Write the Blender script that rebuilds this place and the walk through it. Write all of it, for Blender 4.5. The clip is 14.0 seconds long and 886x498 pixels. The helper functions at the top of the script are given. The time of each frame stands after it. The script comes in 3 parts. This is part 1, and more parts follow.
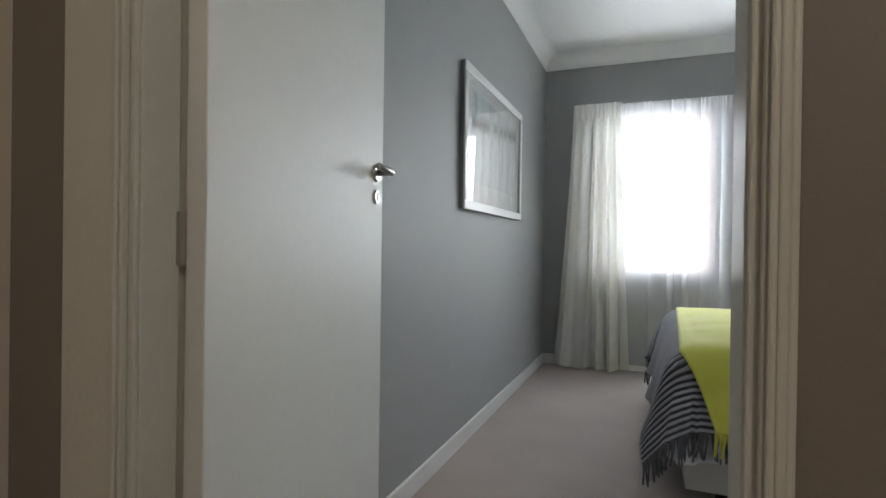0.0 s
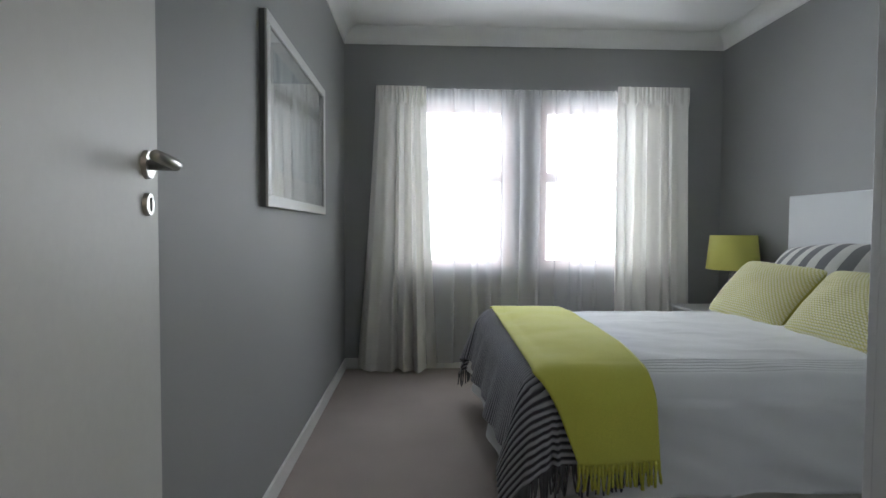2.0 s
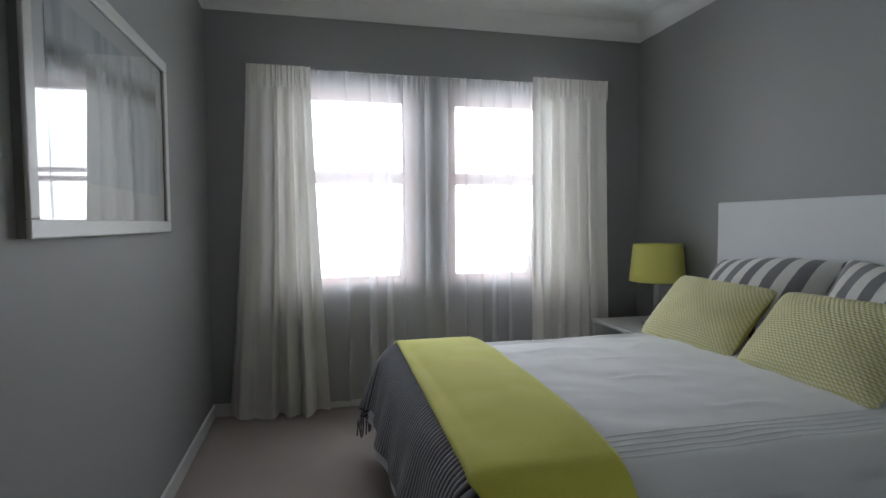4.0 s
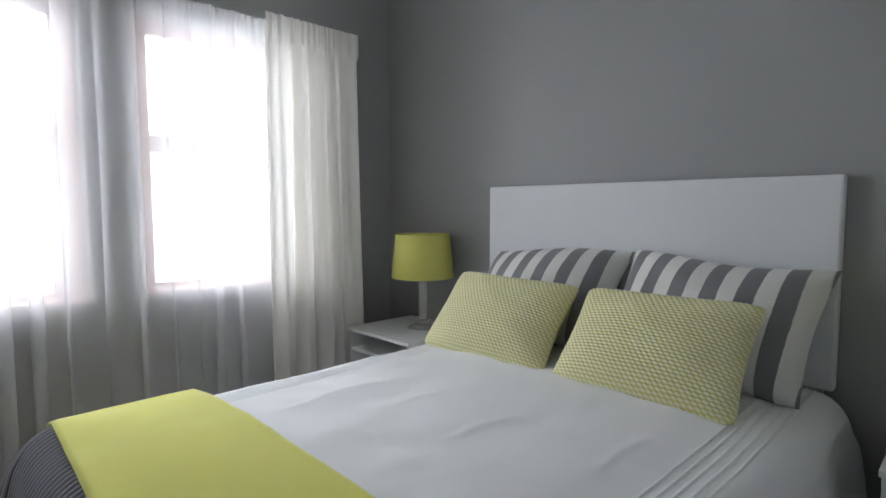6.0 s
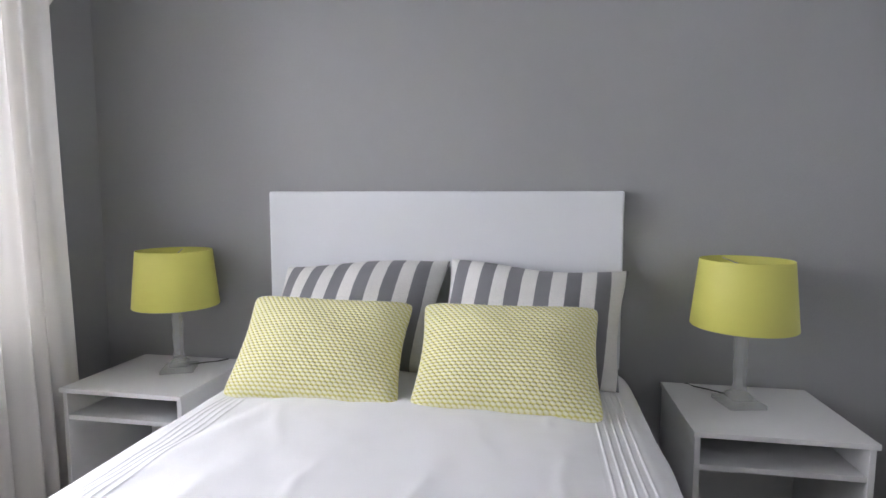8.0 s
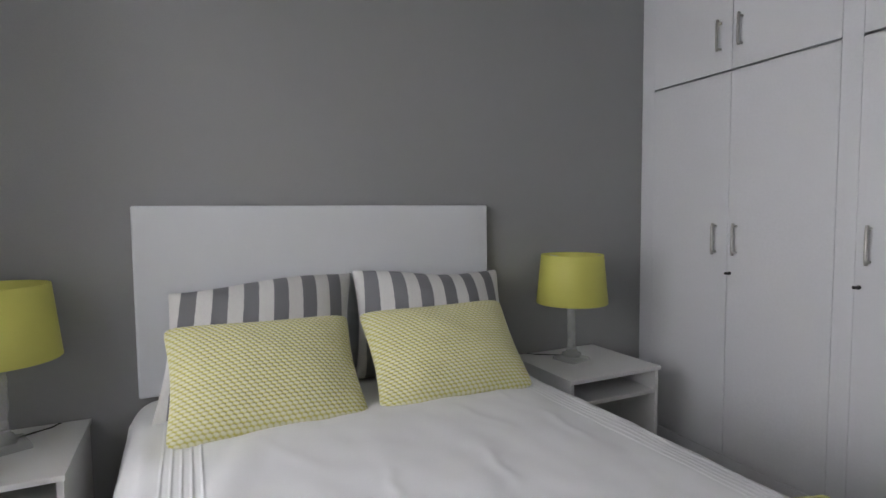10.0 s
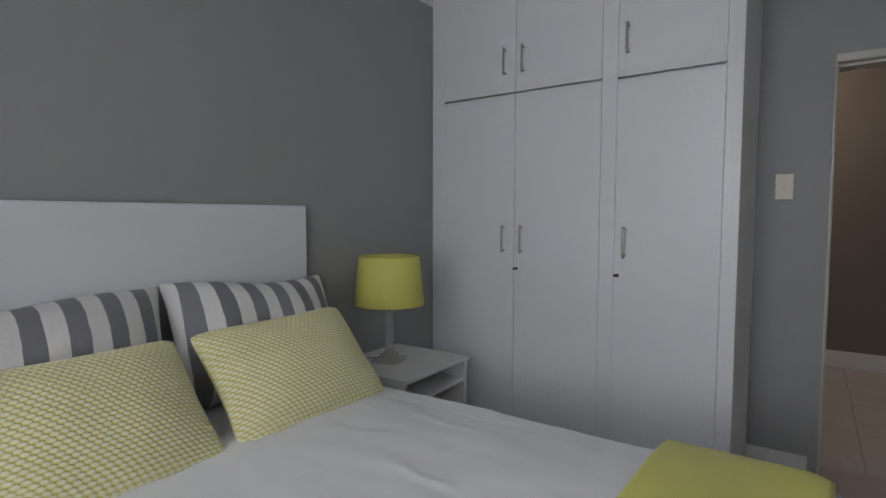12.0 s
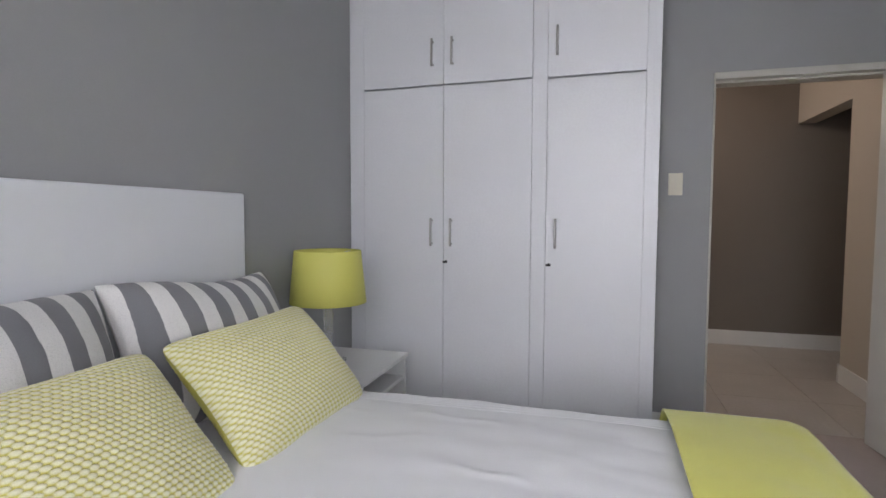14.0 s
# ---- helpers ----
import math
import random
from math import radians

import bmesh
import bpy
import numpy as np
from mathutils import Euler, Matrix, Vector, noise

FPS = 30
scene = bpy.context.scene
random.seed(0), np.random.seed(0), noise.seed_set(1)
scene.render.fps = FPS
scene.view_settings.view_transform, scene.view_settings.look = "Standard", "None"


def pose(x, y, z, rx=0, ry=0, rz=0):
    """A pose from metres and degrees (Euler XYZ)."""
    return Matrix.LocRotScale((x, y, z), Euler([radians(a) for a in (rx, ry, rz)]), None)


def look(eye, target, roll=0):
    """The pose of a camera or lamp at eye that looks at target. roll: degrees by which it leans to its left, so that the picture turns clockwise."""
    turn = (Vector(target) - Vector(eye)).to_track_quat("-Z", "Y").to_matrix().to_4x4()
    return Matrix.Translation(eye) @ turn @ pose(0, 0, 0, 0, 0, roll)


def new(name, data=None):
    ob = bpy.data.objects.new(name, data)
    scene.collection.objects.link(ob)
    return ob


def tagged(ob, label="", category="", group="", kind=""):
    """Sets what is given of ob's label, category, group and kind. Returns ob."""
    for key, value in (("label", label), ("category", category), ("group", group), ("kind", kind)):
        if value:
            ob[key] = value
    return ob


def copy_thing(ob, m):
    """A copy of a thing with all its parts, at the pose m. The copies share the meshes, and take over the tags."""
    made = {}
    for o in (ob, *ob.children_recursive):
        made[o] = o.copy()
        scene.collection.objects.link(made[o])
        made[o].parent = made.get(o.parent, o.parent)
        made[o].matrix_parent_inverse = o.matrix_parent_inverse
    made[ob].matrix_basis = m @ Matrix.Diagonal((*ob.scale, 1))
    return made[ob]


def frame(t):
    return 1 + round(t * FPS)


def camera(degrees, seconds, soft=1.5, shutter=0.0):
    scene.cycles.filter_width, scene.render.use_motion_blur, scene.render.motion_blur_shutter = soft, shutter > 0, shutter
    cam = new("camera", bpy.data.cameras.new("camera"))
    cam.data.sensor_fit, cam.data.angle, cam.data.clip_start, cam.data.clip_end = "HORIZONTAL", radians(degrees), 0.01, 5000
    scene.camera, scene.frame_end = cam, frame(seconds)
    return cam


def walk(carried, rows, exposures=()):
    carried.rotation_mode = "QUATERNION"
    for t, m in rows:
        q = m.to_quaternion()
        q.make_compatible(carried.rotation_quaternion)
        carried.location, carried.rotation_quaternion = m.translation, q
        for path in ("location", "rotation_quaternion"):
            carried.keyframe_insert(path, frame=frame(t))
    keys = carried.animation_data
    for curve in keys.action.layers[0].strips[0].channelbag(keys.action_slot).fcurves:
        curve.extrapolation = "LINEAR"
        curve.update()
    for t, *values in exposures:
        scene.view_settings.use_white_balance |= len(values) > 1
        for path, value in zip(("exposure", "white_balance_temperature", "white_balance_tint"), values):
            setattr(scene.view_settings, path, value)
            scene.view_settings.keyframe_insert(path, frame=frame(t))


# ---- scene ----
cam = camera(79.2, 14.0)

PATH = [
    (0, (0.908, -1.204, 0.993), (0.174, 0.657, 0.983), 0.8),
    (0.5, (0.815, -1.116, 0.984), (0.304, 0.817, 0.951), 0.5),
    (1, (0.717, -0.993, 0.999), (0.428, 0.985, 0.941), 0.5),
    (1.5, (0.654, -0.884, 1.034), (0.519, 1.11, 0.965), 0.4),
    (2, (0.617, -0.763, 1.1), (0.697, 1.234, 1.024), 0.3),
    (2.2, (0.625, -0.709, 1.128), (0.796, 1.282, 1.047), 0.5),
    (4.3, (0.691, 0.002, 1.228), (1.225, 1.926, 1.12), -0.4),
    (4.5, (0.715, 0.092, 1.239), (1.318, 1.995, 1.123), -0.3),
    (5, (0.797, 0.31, 1.227), (1.573, 2.149, 1.11), -0.3),
    (5.5, (0.853, 0.513, 1.196), (1.893, 2.217, 1.071), -0.3),
    (6, (0.813, 0.717, 1.21), (2.209, 2.141, 1.055), -0.1),
    (6.5, (0.875, 0.888, 1.234), (2.506, 2.034, 1.074), -0.1),
    (7, (0.892, 1.056, 1.262), (2.666, 1.962, 1.081), -0.2),
    (7.5, (0.844, 1.215, 1.283), (2.734, 1.84, 1.092), -0.1),
    (8, (0.757, 1.382, 1.281), (2.719, 1.726, 1.096), 0.1),
    (8.2, (0.732, 1.464, 1.267), (2.713, 1.677, 1.095), 0.1),
    (10.3, (0.699, 2.45, 1.278), (2.418, 1.437, 1.146), -0.3),
    (10.5, (0.734, 2.5, 1.281), (2.392, 1.389, 1.149), -0.1),
    (11, (0.826, 2.575, 1.284), (2.333, 1.265, 1.161), -0.1),
    (11.5, (0.931, 2.635, 1.276), (2.268, 1.153, 1.152), -0.0),
    (12, (1.081, 2.678, 1.275), (2.207, 1.03, 1.147), 0.1),
    (12.5, (1.26, 2.701, 1.261), (2.219, 0.949, 1.145), 0.1),
    (13, (1.408, 2.758, 1.249), (2.239, 0.942, 1.129), 0.2),
    (13.5, (1.512, 2.827, 1.241), (2.194, 0.951, 1.122), 0.2),
    (14, (1.602, 2.843, 1.227), (2.16, 0.926, 1.106), 0.2),
]
EXPOSURES = [
    (0.0, 0.60, 6320, 6), (1.0, 0.32, 6320, 7), (2.0, -0.02, 6280, 7), (4.4, -0.46, 6380, 9), (5.0, -0.34, 6400, 9), (6.5, 0.26, 6400, 11), (7.5, 0.70, 6450, 16),
    (8.2, 0.76, 6450, 17), (10.3, -0.22, 6700, 14), (10.5, -0.30, 6700, 14), (11.0, -0.57, 6700, 13), (11.5, -0.58, 6600, 13), (12.5, -0.12, 6500, 13), (13.0, 0.05, 6520, 16), (14.0, 0.34, 6520, 16),
]
walk(cam, [(t, look(eye, target, roll)) for t, eye, target, roll in PATH], EXPOSURES)

# ---- light ----
SUN_ELEVATION, SUN_TURN = radians(52), radians(150)
world = bpy.data.worlds.new("overcast_sky")
scene.world = world
world.use_nodes = True
wn = world.node_tree
sky = wn.nodes.new("ShaderNodeTexSky")
sky.sky_type = "NISHITA"
sky.sun_disc = False
sky.sun_elevation, sky.sun_rotation = SUN_ELEVATION, SUN_TURN
sky.dust_density = 4.0
wn.links.new(sky.outputs[0], wn.nodes["Background"].inputs[0])
wn.nodes["Background"].inputs[1].default_value = 0.15

sun_data = bpy.data.lights.new("sun", "SUN")
sun_data.energy, sun_data.angle, sun_data.color = 1.5, radians(12), (1.0, 0.95, 0.88)
sun = new("sun", sun_data)
sun.matrix_world = look((0, 0, 0), (-math.sin(SUN_TURN) * math.cos(SUN_ELEVATION), -math.cos(SUN_TURN) * math.cos(SUN_ELEVATION), -math.sin(SUN_ELEVATION)))

# daylight of the overcast sky, falling through the two window openings
for x, w in ((0.8975, 0.87), (1.9875, 0.90)):
    day_data = bpy.data.lights.new("window_daylight", "AREA")
    day_data.shape, day_data.size, day_data.size_y = "RECTANGLE", w + 0.10, 1.50
    day_data.energy, day_data.color = 47.0, (0.91, 0.95, 1.0)
    day = new("window_daylight", day_data)
    day.matrix_world = look((x, 3.92, 1.50), (x + 1.05, 0.0, 0.45))

# warm ceiling light in the passage
hall_data = bpy.data.lights.new("passage_light", "POINT")
hall_data.energy, hall_data.color, hall_data.shadow_soft_size = 19.0, (1.0, 0.85, 0.71), 0.12
hall_lamp = new("passage_light", hall_data)
hall_lamp.location = (1.5, -2.0, 2.42)


# ---- materials ----
def nodes_of(name):
    m = bpy.data.materials.new(name)
    m.use_nodes = True
    return m, m.node_tree, m.node_tree.nodes["Principled BSDF"]


def add(nt, kind, **sets):
    n = nt.nodes.new(kind)
    for k, v in sets.items():
        n.inputs[k].default_value = v
    return n


def coords(nt):
    return nt.nodes.new("ShaderNodeTexCoord").outputs["Object"]


def mix_colour(nt, fac, a, b):
    n = nt.nodes.new("ShaderNodeMix")
    n.data_type = "RGBA"
    for sock, v in ((n.inputs[0], fac), (n.inputs[6], a), (n.inputs[7], b)):
        if hasattr(v, "is_linked"):
            nt.links.new(v, sock)
        else:
            sock.default_value = v
    return n.outputs[2]


def rgba(c):
    return (c[0], c[1], c[2], 1.0)


def ramp(nt, source, lo, hi):
    n = nt.nodes.new("ShaderNodeMapRange")
    n.inputs["From Min"].default_value, n.inputs["From Max"].default_value = lo, hi
    nt.links.new(source, n.inputs["Value"])
    return n.outputs[0]


def surface(name, colour, rough=0.6, vary=0.08, big=1.5, fine=120.0, bump=0.15, depth=0.001, metal=0.0, sheen=0.0, coat=0.0):
    """A painted, woven or cast surface: blotches at one scale, grain and relief at another."""
    m, nt, b = nodes_of(name)
    c = coords(nt)
    n1 = add(nt, "ShaderNodeTexNoise", Scale=big, Detail=4.0)
    n2 = add(nt, "ShaderNodeTexNoise", Scale=fine, Detail=3.0)
    for n in (n1, n2):
        nt.links.new(c, n.inputs["Vector"])
    dark = rgba([v * (1 - vary) for v in colour])
    lite = rgba([min(1, v * (1 + vary)) for v in colour])
    col = mix_colour(nt, ramp(nt, n1.outputs[0], 0.3, 0.7), dark, lite)
    col2 = mix_colour(nt, ramp(nt, n2.outputs[0], 0.35, 0.65), rgba([v * (1 - vary * 0.7) for v in colour]), col)
    nt.links.new(col2, b.inputs["Base Color"])
    b.inputs["Roughness"].default_value, b.inputs["Metallic"].default_value = rough, metal
    b.inputs["Sheen Weight"].default_value, b.inputs["Coat Weight"].default_value = sheen, coat
    bp = add(nt, "ShaderNodeBump", Strength=bump, Distance=depth)
    nt.links.new(n2.outputs[0], bp.inputs["Height"])
    nt.links.new(bp.outputs[0], b.inputs["Normal"])
    return m


def striped(name, attribute, low, high, rough=0.9, fine=400.0):
    """Thread colours, and the ribs' groove shade, driven by a value woven into the mesh."""
    m, nt, b = nodes_of(name)
    a = nt.nodes.new("ShaderNodeAttribute")
    a.attribute_name = attribute
    n = add(nt, "ShaderNodeTexNoise", Scale=fine, Detail=2.0)
    nt.links.new(coords(nt), n.inputs["Vector"])
    base = mix_colour(nt, a.outputs["Fac"], rgba(low), rgba(high))
    worn = mix_colour(nt, ramp(nt, n.outputs[0], 0.48, 1.6), base, rgba([v * 0.6 for v in low]))
    nt.links.new(worn, b.inputs["Base Color"])
    b.inputs["Roughness"].default_value, b.inputs["Sheen Weight"].default_value = rough, 0.15
    bp = add(nt, "ShaderNodeBump", Strength=0.3, Distance=0.001)
    nt.links.new(n.outputs[0], bp.inputs["Height"])
    nt.links.new(bp.outputs[0], b.inputs["Normal"])
    return m


def cloth_light(name, colour, through_share, clear):
    """Curtain cloth: partly open weave, partly lit through, partly plain."""
    m, nt, b = nodes_of(name)
    c = coords(nt)
    n = add(nt, "ShaderNodeTexNoise", Scale=300.0, Detail=2.0)
    nt.links.new(c, n.inputs["Vector"])
    col = mix_colour(nt, n.outputs[0], rgba([v * 0.93 for v in colour]), rgba(colour))
    nt.links.new(col, b.inputs["Base Color"])
    b.inputs["Roughness"].default_value = 0.9
    tl = nt.nodes.new("ShaderNodeBsdfTranslucent")
    nt.links.new(col, tl.inputs[0])
    tr = nt.nodes.new("ShaderNodeBsdfTransparent")
    m1, m2 = nt.nodes.new("ShaderNodeMixShader"), nt.nodes.new("ShaderNodeMixShader")
    m1.inputs[0].default_value, m2.inputs[0].default_value = through_share, clear
    nt.links.new(b.outputs[0], m1.inputs[1])
    nt.links.new(tl.outputs[0], m1.inputs[2])
    nt.links.new(m1.outputs[0], m2.inputs[1])
    nt.links.new(tr.outputs[0], m2.inputs[2])
    nt.links.new(m2.outputs[0], nt.nodes["Material Output"].inputs[0])
    return m


def glassy(name, rough=0.0, ior=1.5, tint=(1, 1, 1)):
    m, nt, b = nodes_of(name)
    b.inputs["Base Color"].default_value = rgba(tint)
    b.inputs["Transmission Weight"].default_value, b.inputs["Roughness"].default_value, b.inputs["IOR"].default_value = 1.0, rough, ior
    return m


WALL = surface("grey_wall_paint", (0.335, 0.338, 0.338), 0.62, 0.03, 0.8, 260, 0.12, 0.0008)
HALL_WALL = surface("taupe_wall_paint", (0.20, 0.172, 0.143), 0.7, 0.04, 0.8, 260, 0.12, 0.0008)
CREAM_WALL = surface("cream_wall_paint", (0.52, 0.47, 0.40), 0.7, 0.03, 0.8, 260, 0.12, 0.0008)
CEILING = surface("white_ceiling_paint", (0.80, 0.80, 0.80), 0.75, 0.02, 0.9, 200, 0.1, 0.0008)
TRIM = surface("white_gloss_trim", (0.76, 0.76, 0.74), 0.4, 0.03, 2.0, 90, 0.06, 0.0006)
DOOR = surface("white_satin_door", (0.66, 0.66, 0.63), 0.50, 0.025, 1.2, 60, 0.04, 0.0006)
FRAME = surface("cream_door_frame_paint", (0.56, 0.545, 0.49), 0.4, 0.04, 2.0, 90, 0.06, 0.0006)
CUPBOARD = surface("white_cupboard_paint", (0.78, 0.79, 0.815), 0.40, 0.025, 1.5, 80, 0.06, 0.0006)
CARPET = surface("taupe_carpet_pile", (0.50, 0.425, 0.390), 0.95, 0.16, 2.5, 480, 0.9, 0.006, sheen=0.2)
TILE = surface("beige_floor_tile", (0.52, 0.49, 0.455), 0.3, 0.09, 3.0, 40, 0.05, 0.0006)
GROUT = surface("grey_grout", (0.28, 0.25, 0.22), 0.9)
STEEL = surface("brushed_steel", (0.50, 0.49, 0.47), 0.36, 0.05, 6.0, 300, 0.05, 0.0003, metal=1.0)
DARK = surface("dark_plastic", (0.02, 0.02, 0.02), 0.5)
HEADBOARD = surface("white_headboard_cloth", (0.72, 0.74, 0.76), 0.85, 0.03, 1.2, 500, 0.25, 0.0008)
COVER = surface("white_cotton_cover", (0.82, 0.83, 0.84), 0.9, 0.03, 1.4, 420, 0.3, 0.0012, sheen=0.1)
BASE = surface("cream_bed_base_cloth", (0.72, 0.70, 0.65), 0.9, 0.04, 2.0, 400, 0.3, 0.001)
YELLOW = surface("lime_yellow_wool", (0.69, 0.675, 0.10), 0.95, 0.10, 3.0, 350, 0.5, 0.0015, sheen=0.3)
SHADE = surface("lime_yellow_lampshade", (0.67, 0.65, 0.15), 0.55, 0.05, 3.0, 600, 0.2, 0.0005)
STAND = surface("white_melamine", (0.74, 0.74, 0.73), 0.42, 0.02, 2.0, 70, 0.05, 0.0005)
SOCKET = surface("ivory_plastic", (0.70, 0.66, 0.52), 0.35, 0.02)
# shade between the ribs is put into the low colour
RIB = striped("grey_ribbed_knit", "rib", (0.06, 0.06, 0.07), (0.43, 0.43, 0.475))
KNIT = striped("yellow_cream_knit", "knit", (0.58, 0.53, 0.10), (0.81, 0.795, 0.60))
STRIPE = striped("grey_white_stripe_cotton", "stripe", (0.21, 0.21, 0.225), (0.76, 0.75, 0.73))
GREY_YARN = surface("grey_yarn", (0.15, 0.15, 0.165), 0.95, 0.2, 10, 300, 0.4)
DRAPE = cloth_light("cream_curtain_cloth", (0.80, 0.78, 0.745), 0.14, 0.0)
SHEER = cloth_light("white_voile", (0.90, 0.90, 0.93), 0.34, 0.57)
WOOD = surface("red_brown_window_timber", (0.44, 0.29, 0.24), 0.5, 0.15, 6.0, 60, 0.2, 0.001)
GLASS = glassy("window_glass", 0.0, 1.45)
CRYSTAL = glassy("clear_acrylic", 0.03, 1.45, (0.96, 0.97, 0.96))
CRYSTAL.node_tree.nodes["Principled BSDF"].inputs["Transmission Weight"].default_value = 0.62
ct = CRYSTAL.node_tree
clear_mix, clear = ct.nodes.new("ShaderNodeMixShader"), ct.nodes.new("ShaderNodeBsdfTransparent")
clear_mix.inputs[0].default_value = 0.55
ct.links.new(ct.nodes["Principled BSDF"].outputs[0], clear_mix.inputs[1])
ct.links.new(clear.outputs[0], clear_mix.inputs[2])
ct.links.new(clear_mix.outputs[0], ct.nodes["Material Output"].inputs[0])
PLASTER = surface("pale_garden_plaster", (0.78, 0.76, 0.72), 0.9, 0.05)
ROOF = surface("brown_roof_tile", (0.17, 0.10, 0.08), 0.9, 0.2, 4, 30)
GRASS = surface("garden_grass", (0.07, 0.11, 0.04), 0.95, 0.3, 3, 60, 0.6, 0.01)
MOUNT = surface("white_picture_mount", (0.70, 0.71, 0.70), 0.7, 0.02)
PICTURE_FRAME = surface("white_picture_moulding", (0.70, 0.70, 0.68), 0.35, 0.05, 8, 90, 0.1)
FRAME_SIDE = surface("dark_frame_side", (0.20, 0.21, 0.21), 0.5)


# ---- mesh helpers ----
def mesh_from(bm, name, material, smooth=False):
    me = bpy.data.meshes.new(name)
    bmesh.ops.recalc_face_normals(bm, faces=bm.faces)
    bm.to_mesh(me)
    bm.free()
    me.materials.append(material)
    if smooth:
        me.polygons.foreach_set("use_smooth", [True] * len(me.polygons))
    return me


def part(name, bm, material, parent=None, label="", smooth=False):
    ob = new(name, mesh_from(bm, name, material, smooth))
    if parent is not None:
        ob.parent = parent
        ob.matrix_parent_inverse = parent.matrix_basis.inverted()
    if label:
        ob["label"] = label
    return ob


def thing(name, at, label, category, group="", kind=""):
    ob = new(name)
    ob.matrix_basis = Matrix.Translation(at) if len(at) == 3 else at
    ob.empty_display_size = 0.1
    return tagged(ob, label, category, group, kind)


def box(bm, x0, x1, y0, y1, z0, z1, bevel=0.0, segments=2):
    vs = bmesh.ops.create_cube(bm, size=1.0)["verts"]
    for v in vs:
        v.co = Vector((x0 + (v.co.x + 0.5) * (x1 - x0), y0 + (v.co.y + 0.5) * (y1 - y0), z0 + (v.co.z + 0.5) * (z1 - z0)))
    if bevel:
        edges = list({e for v in vs for e in v.link_edges})
        bmesh.ops.bevel(bm, geom=edges, offset=bevel, segments=segments, profile=0.5, affect="EDGES")
    return bm


def one_box(*a, **k):
    return box(bmesh.new(), *a, **k)


def tube(bm, points, radius, sides=8, closed_ends=True):
    """A round rod through the points; radius is a number or one for each point."""
    rings = []
    pts = [Vector(p) for p in points]
    for i, p in enumerate(pts):
        way = (pts[min(i + 1, len(pts) - 1)] - pts[max(i - 1, 0)]).normalized()
        a = way.orthogonal().normalized()
        b = way.cross(a)
        r = radius[i] if isinstance(radius, (list, tuple)) else radius
        rings.append([bm.verts.new(p + r * (math.cos(2 * math.pi * k / sides) * a + math.sin(2 * math.pi * k / sides) * b)) for k in range(sides)])
    for r0, r1 in zip(rings, rings[1:]):
        # match the start of the rings, so that the rod does not twist
        shift = min(range(sides), key=lambda q: (r1[q].co - r0[0].co).length)
        for k in range(sides):
            bm.faces.new((r0[k], r0[(k + 1) % sides], r1[(k + 1 + shift) % sides], r1[(k + shift) % sides]))
    if closed_ends:
        bm.faces.new(rings[0][::-1])
        bm.faces.new(rings[-1])
    return bm


def grid_object(name, us, vs, place, material, parent=None, attribute="", value=None, label="", smooth=True):
    """A sheet of cloth: place(u, v) gives each vertex, value(u, v) a number woven into it."""
    co = [place(u, v) for u in us for v in vs]
    nv = len(vs)
    faces = [(i * nv + j, (i + 1) * nv + j, (i + 1) * nv + j + 1, i * nv + j + 1) for i in range(len(us) - 1) for j in range(nv - 1)]
    me = bpy.data.meshes.new(name)
    me.from_pydata(co, [], faces)
    me.materials.append(material)
    me.polygons.foreach_set("use_smooth", [smooth] * len(faces))
    if attribute:
        at = me.attributes.new(attribute, "FLOAT", "POINT")
        at.data.foreach_set("value", [value(u, v) for u in us for v in vs])
    ob = new(name, me)
    if parent is not None:
        ob.parent = parent
        ob.matrix_parent_inverse = parent.matrix_basis.inverted()
    if label:
        ob["label"] = label
    return ob


def steps(a, b, n):
    return [a + (b - a) * i / n for i in range(n + 1)]


def structure(name, bm, material, label, category, smooth=False):
    return tagged(part(name, bm, material, smooth=smooth), label, category, kind="structure")


# ---- the plan, in metres ----
XW, XE, YN, YD = 0.02, 2.99, 3.42, -0.47      # west and east walls, window wall, door wall
YDH = YD - 0.14                               # passage side of the door wall
XWA = 1.33                                    # side of the built-in cupboard
HC, CORNICE = 2.62, 2.51
DX0, DX1, DZ = 0.158, 0.993, 1.975              # clear door opening
WIN = ((0.46, 1.335), (1.535, 2.44))          # window openings
WZ0, WZ1 = 0.80, 2.09
HYS, HXW, HXE = -2.86, -0.14, 2.6             # passage walls

# ---- structure ----
structure("floor", one_box(XW, XE, YDH, YN, -0.12, 0.0), CARPET, "taupe cut-pile carpet over the whole bedroom floor", "carpet")
structure("ceiling", one_box(XW - 0.2, XE + 0.2, YD - 0.02, YN + 0.2, HC, HC + 0.12), CEILING, "plain white painted bedroom ceiling", "ceiling")
bm = bmesh.new()
box(bm, XW - 0.2, XE + 0.2, YN, YN + 0.22, -0.12, WZ0)
box(bm, XW - 0.2, XE + 0.2, YN, YN + 0.22, WZ1, HC)
for a, b in ((XW - 0.2, WIN[0][0]), (WIN[0][1], WIN[1][0]), (WIN[1][1], XE + 0.2)):
    box(bm, a, b, YN, YN + 0.22, WZ0, WZ1)
structure("wall_north", bm, WALL, "grey painted wall with two window openings", "wall")
structure("wall_west", one_box(XW - 0.2, XW, YD, YN, -0.12, HC), WALL, "grey painted bedroom wall behind the picture", "wall")
structure("wall_east", one_box(XE, XE + 0.2, YDH, YN, -0.12, HC), WALL, "grey painted wall behind the headboard", "wall")
bm = bmesh.new()
box(bm, XW - 0.2, DX0 - 0.03, YDH + 0.012, YD, -0.12, HC)
box(bm, DX1 + 0.009, XE, YDH + 0.012, YD, -0.12, HC)
box(bm, DX0 - 0.03, DX1 + 0.012, YDH + 0.012, YD, DZ + 0.03, HC)
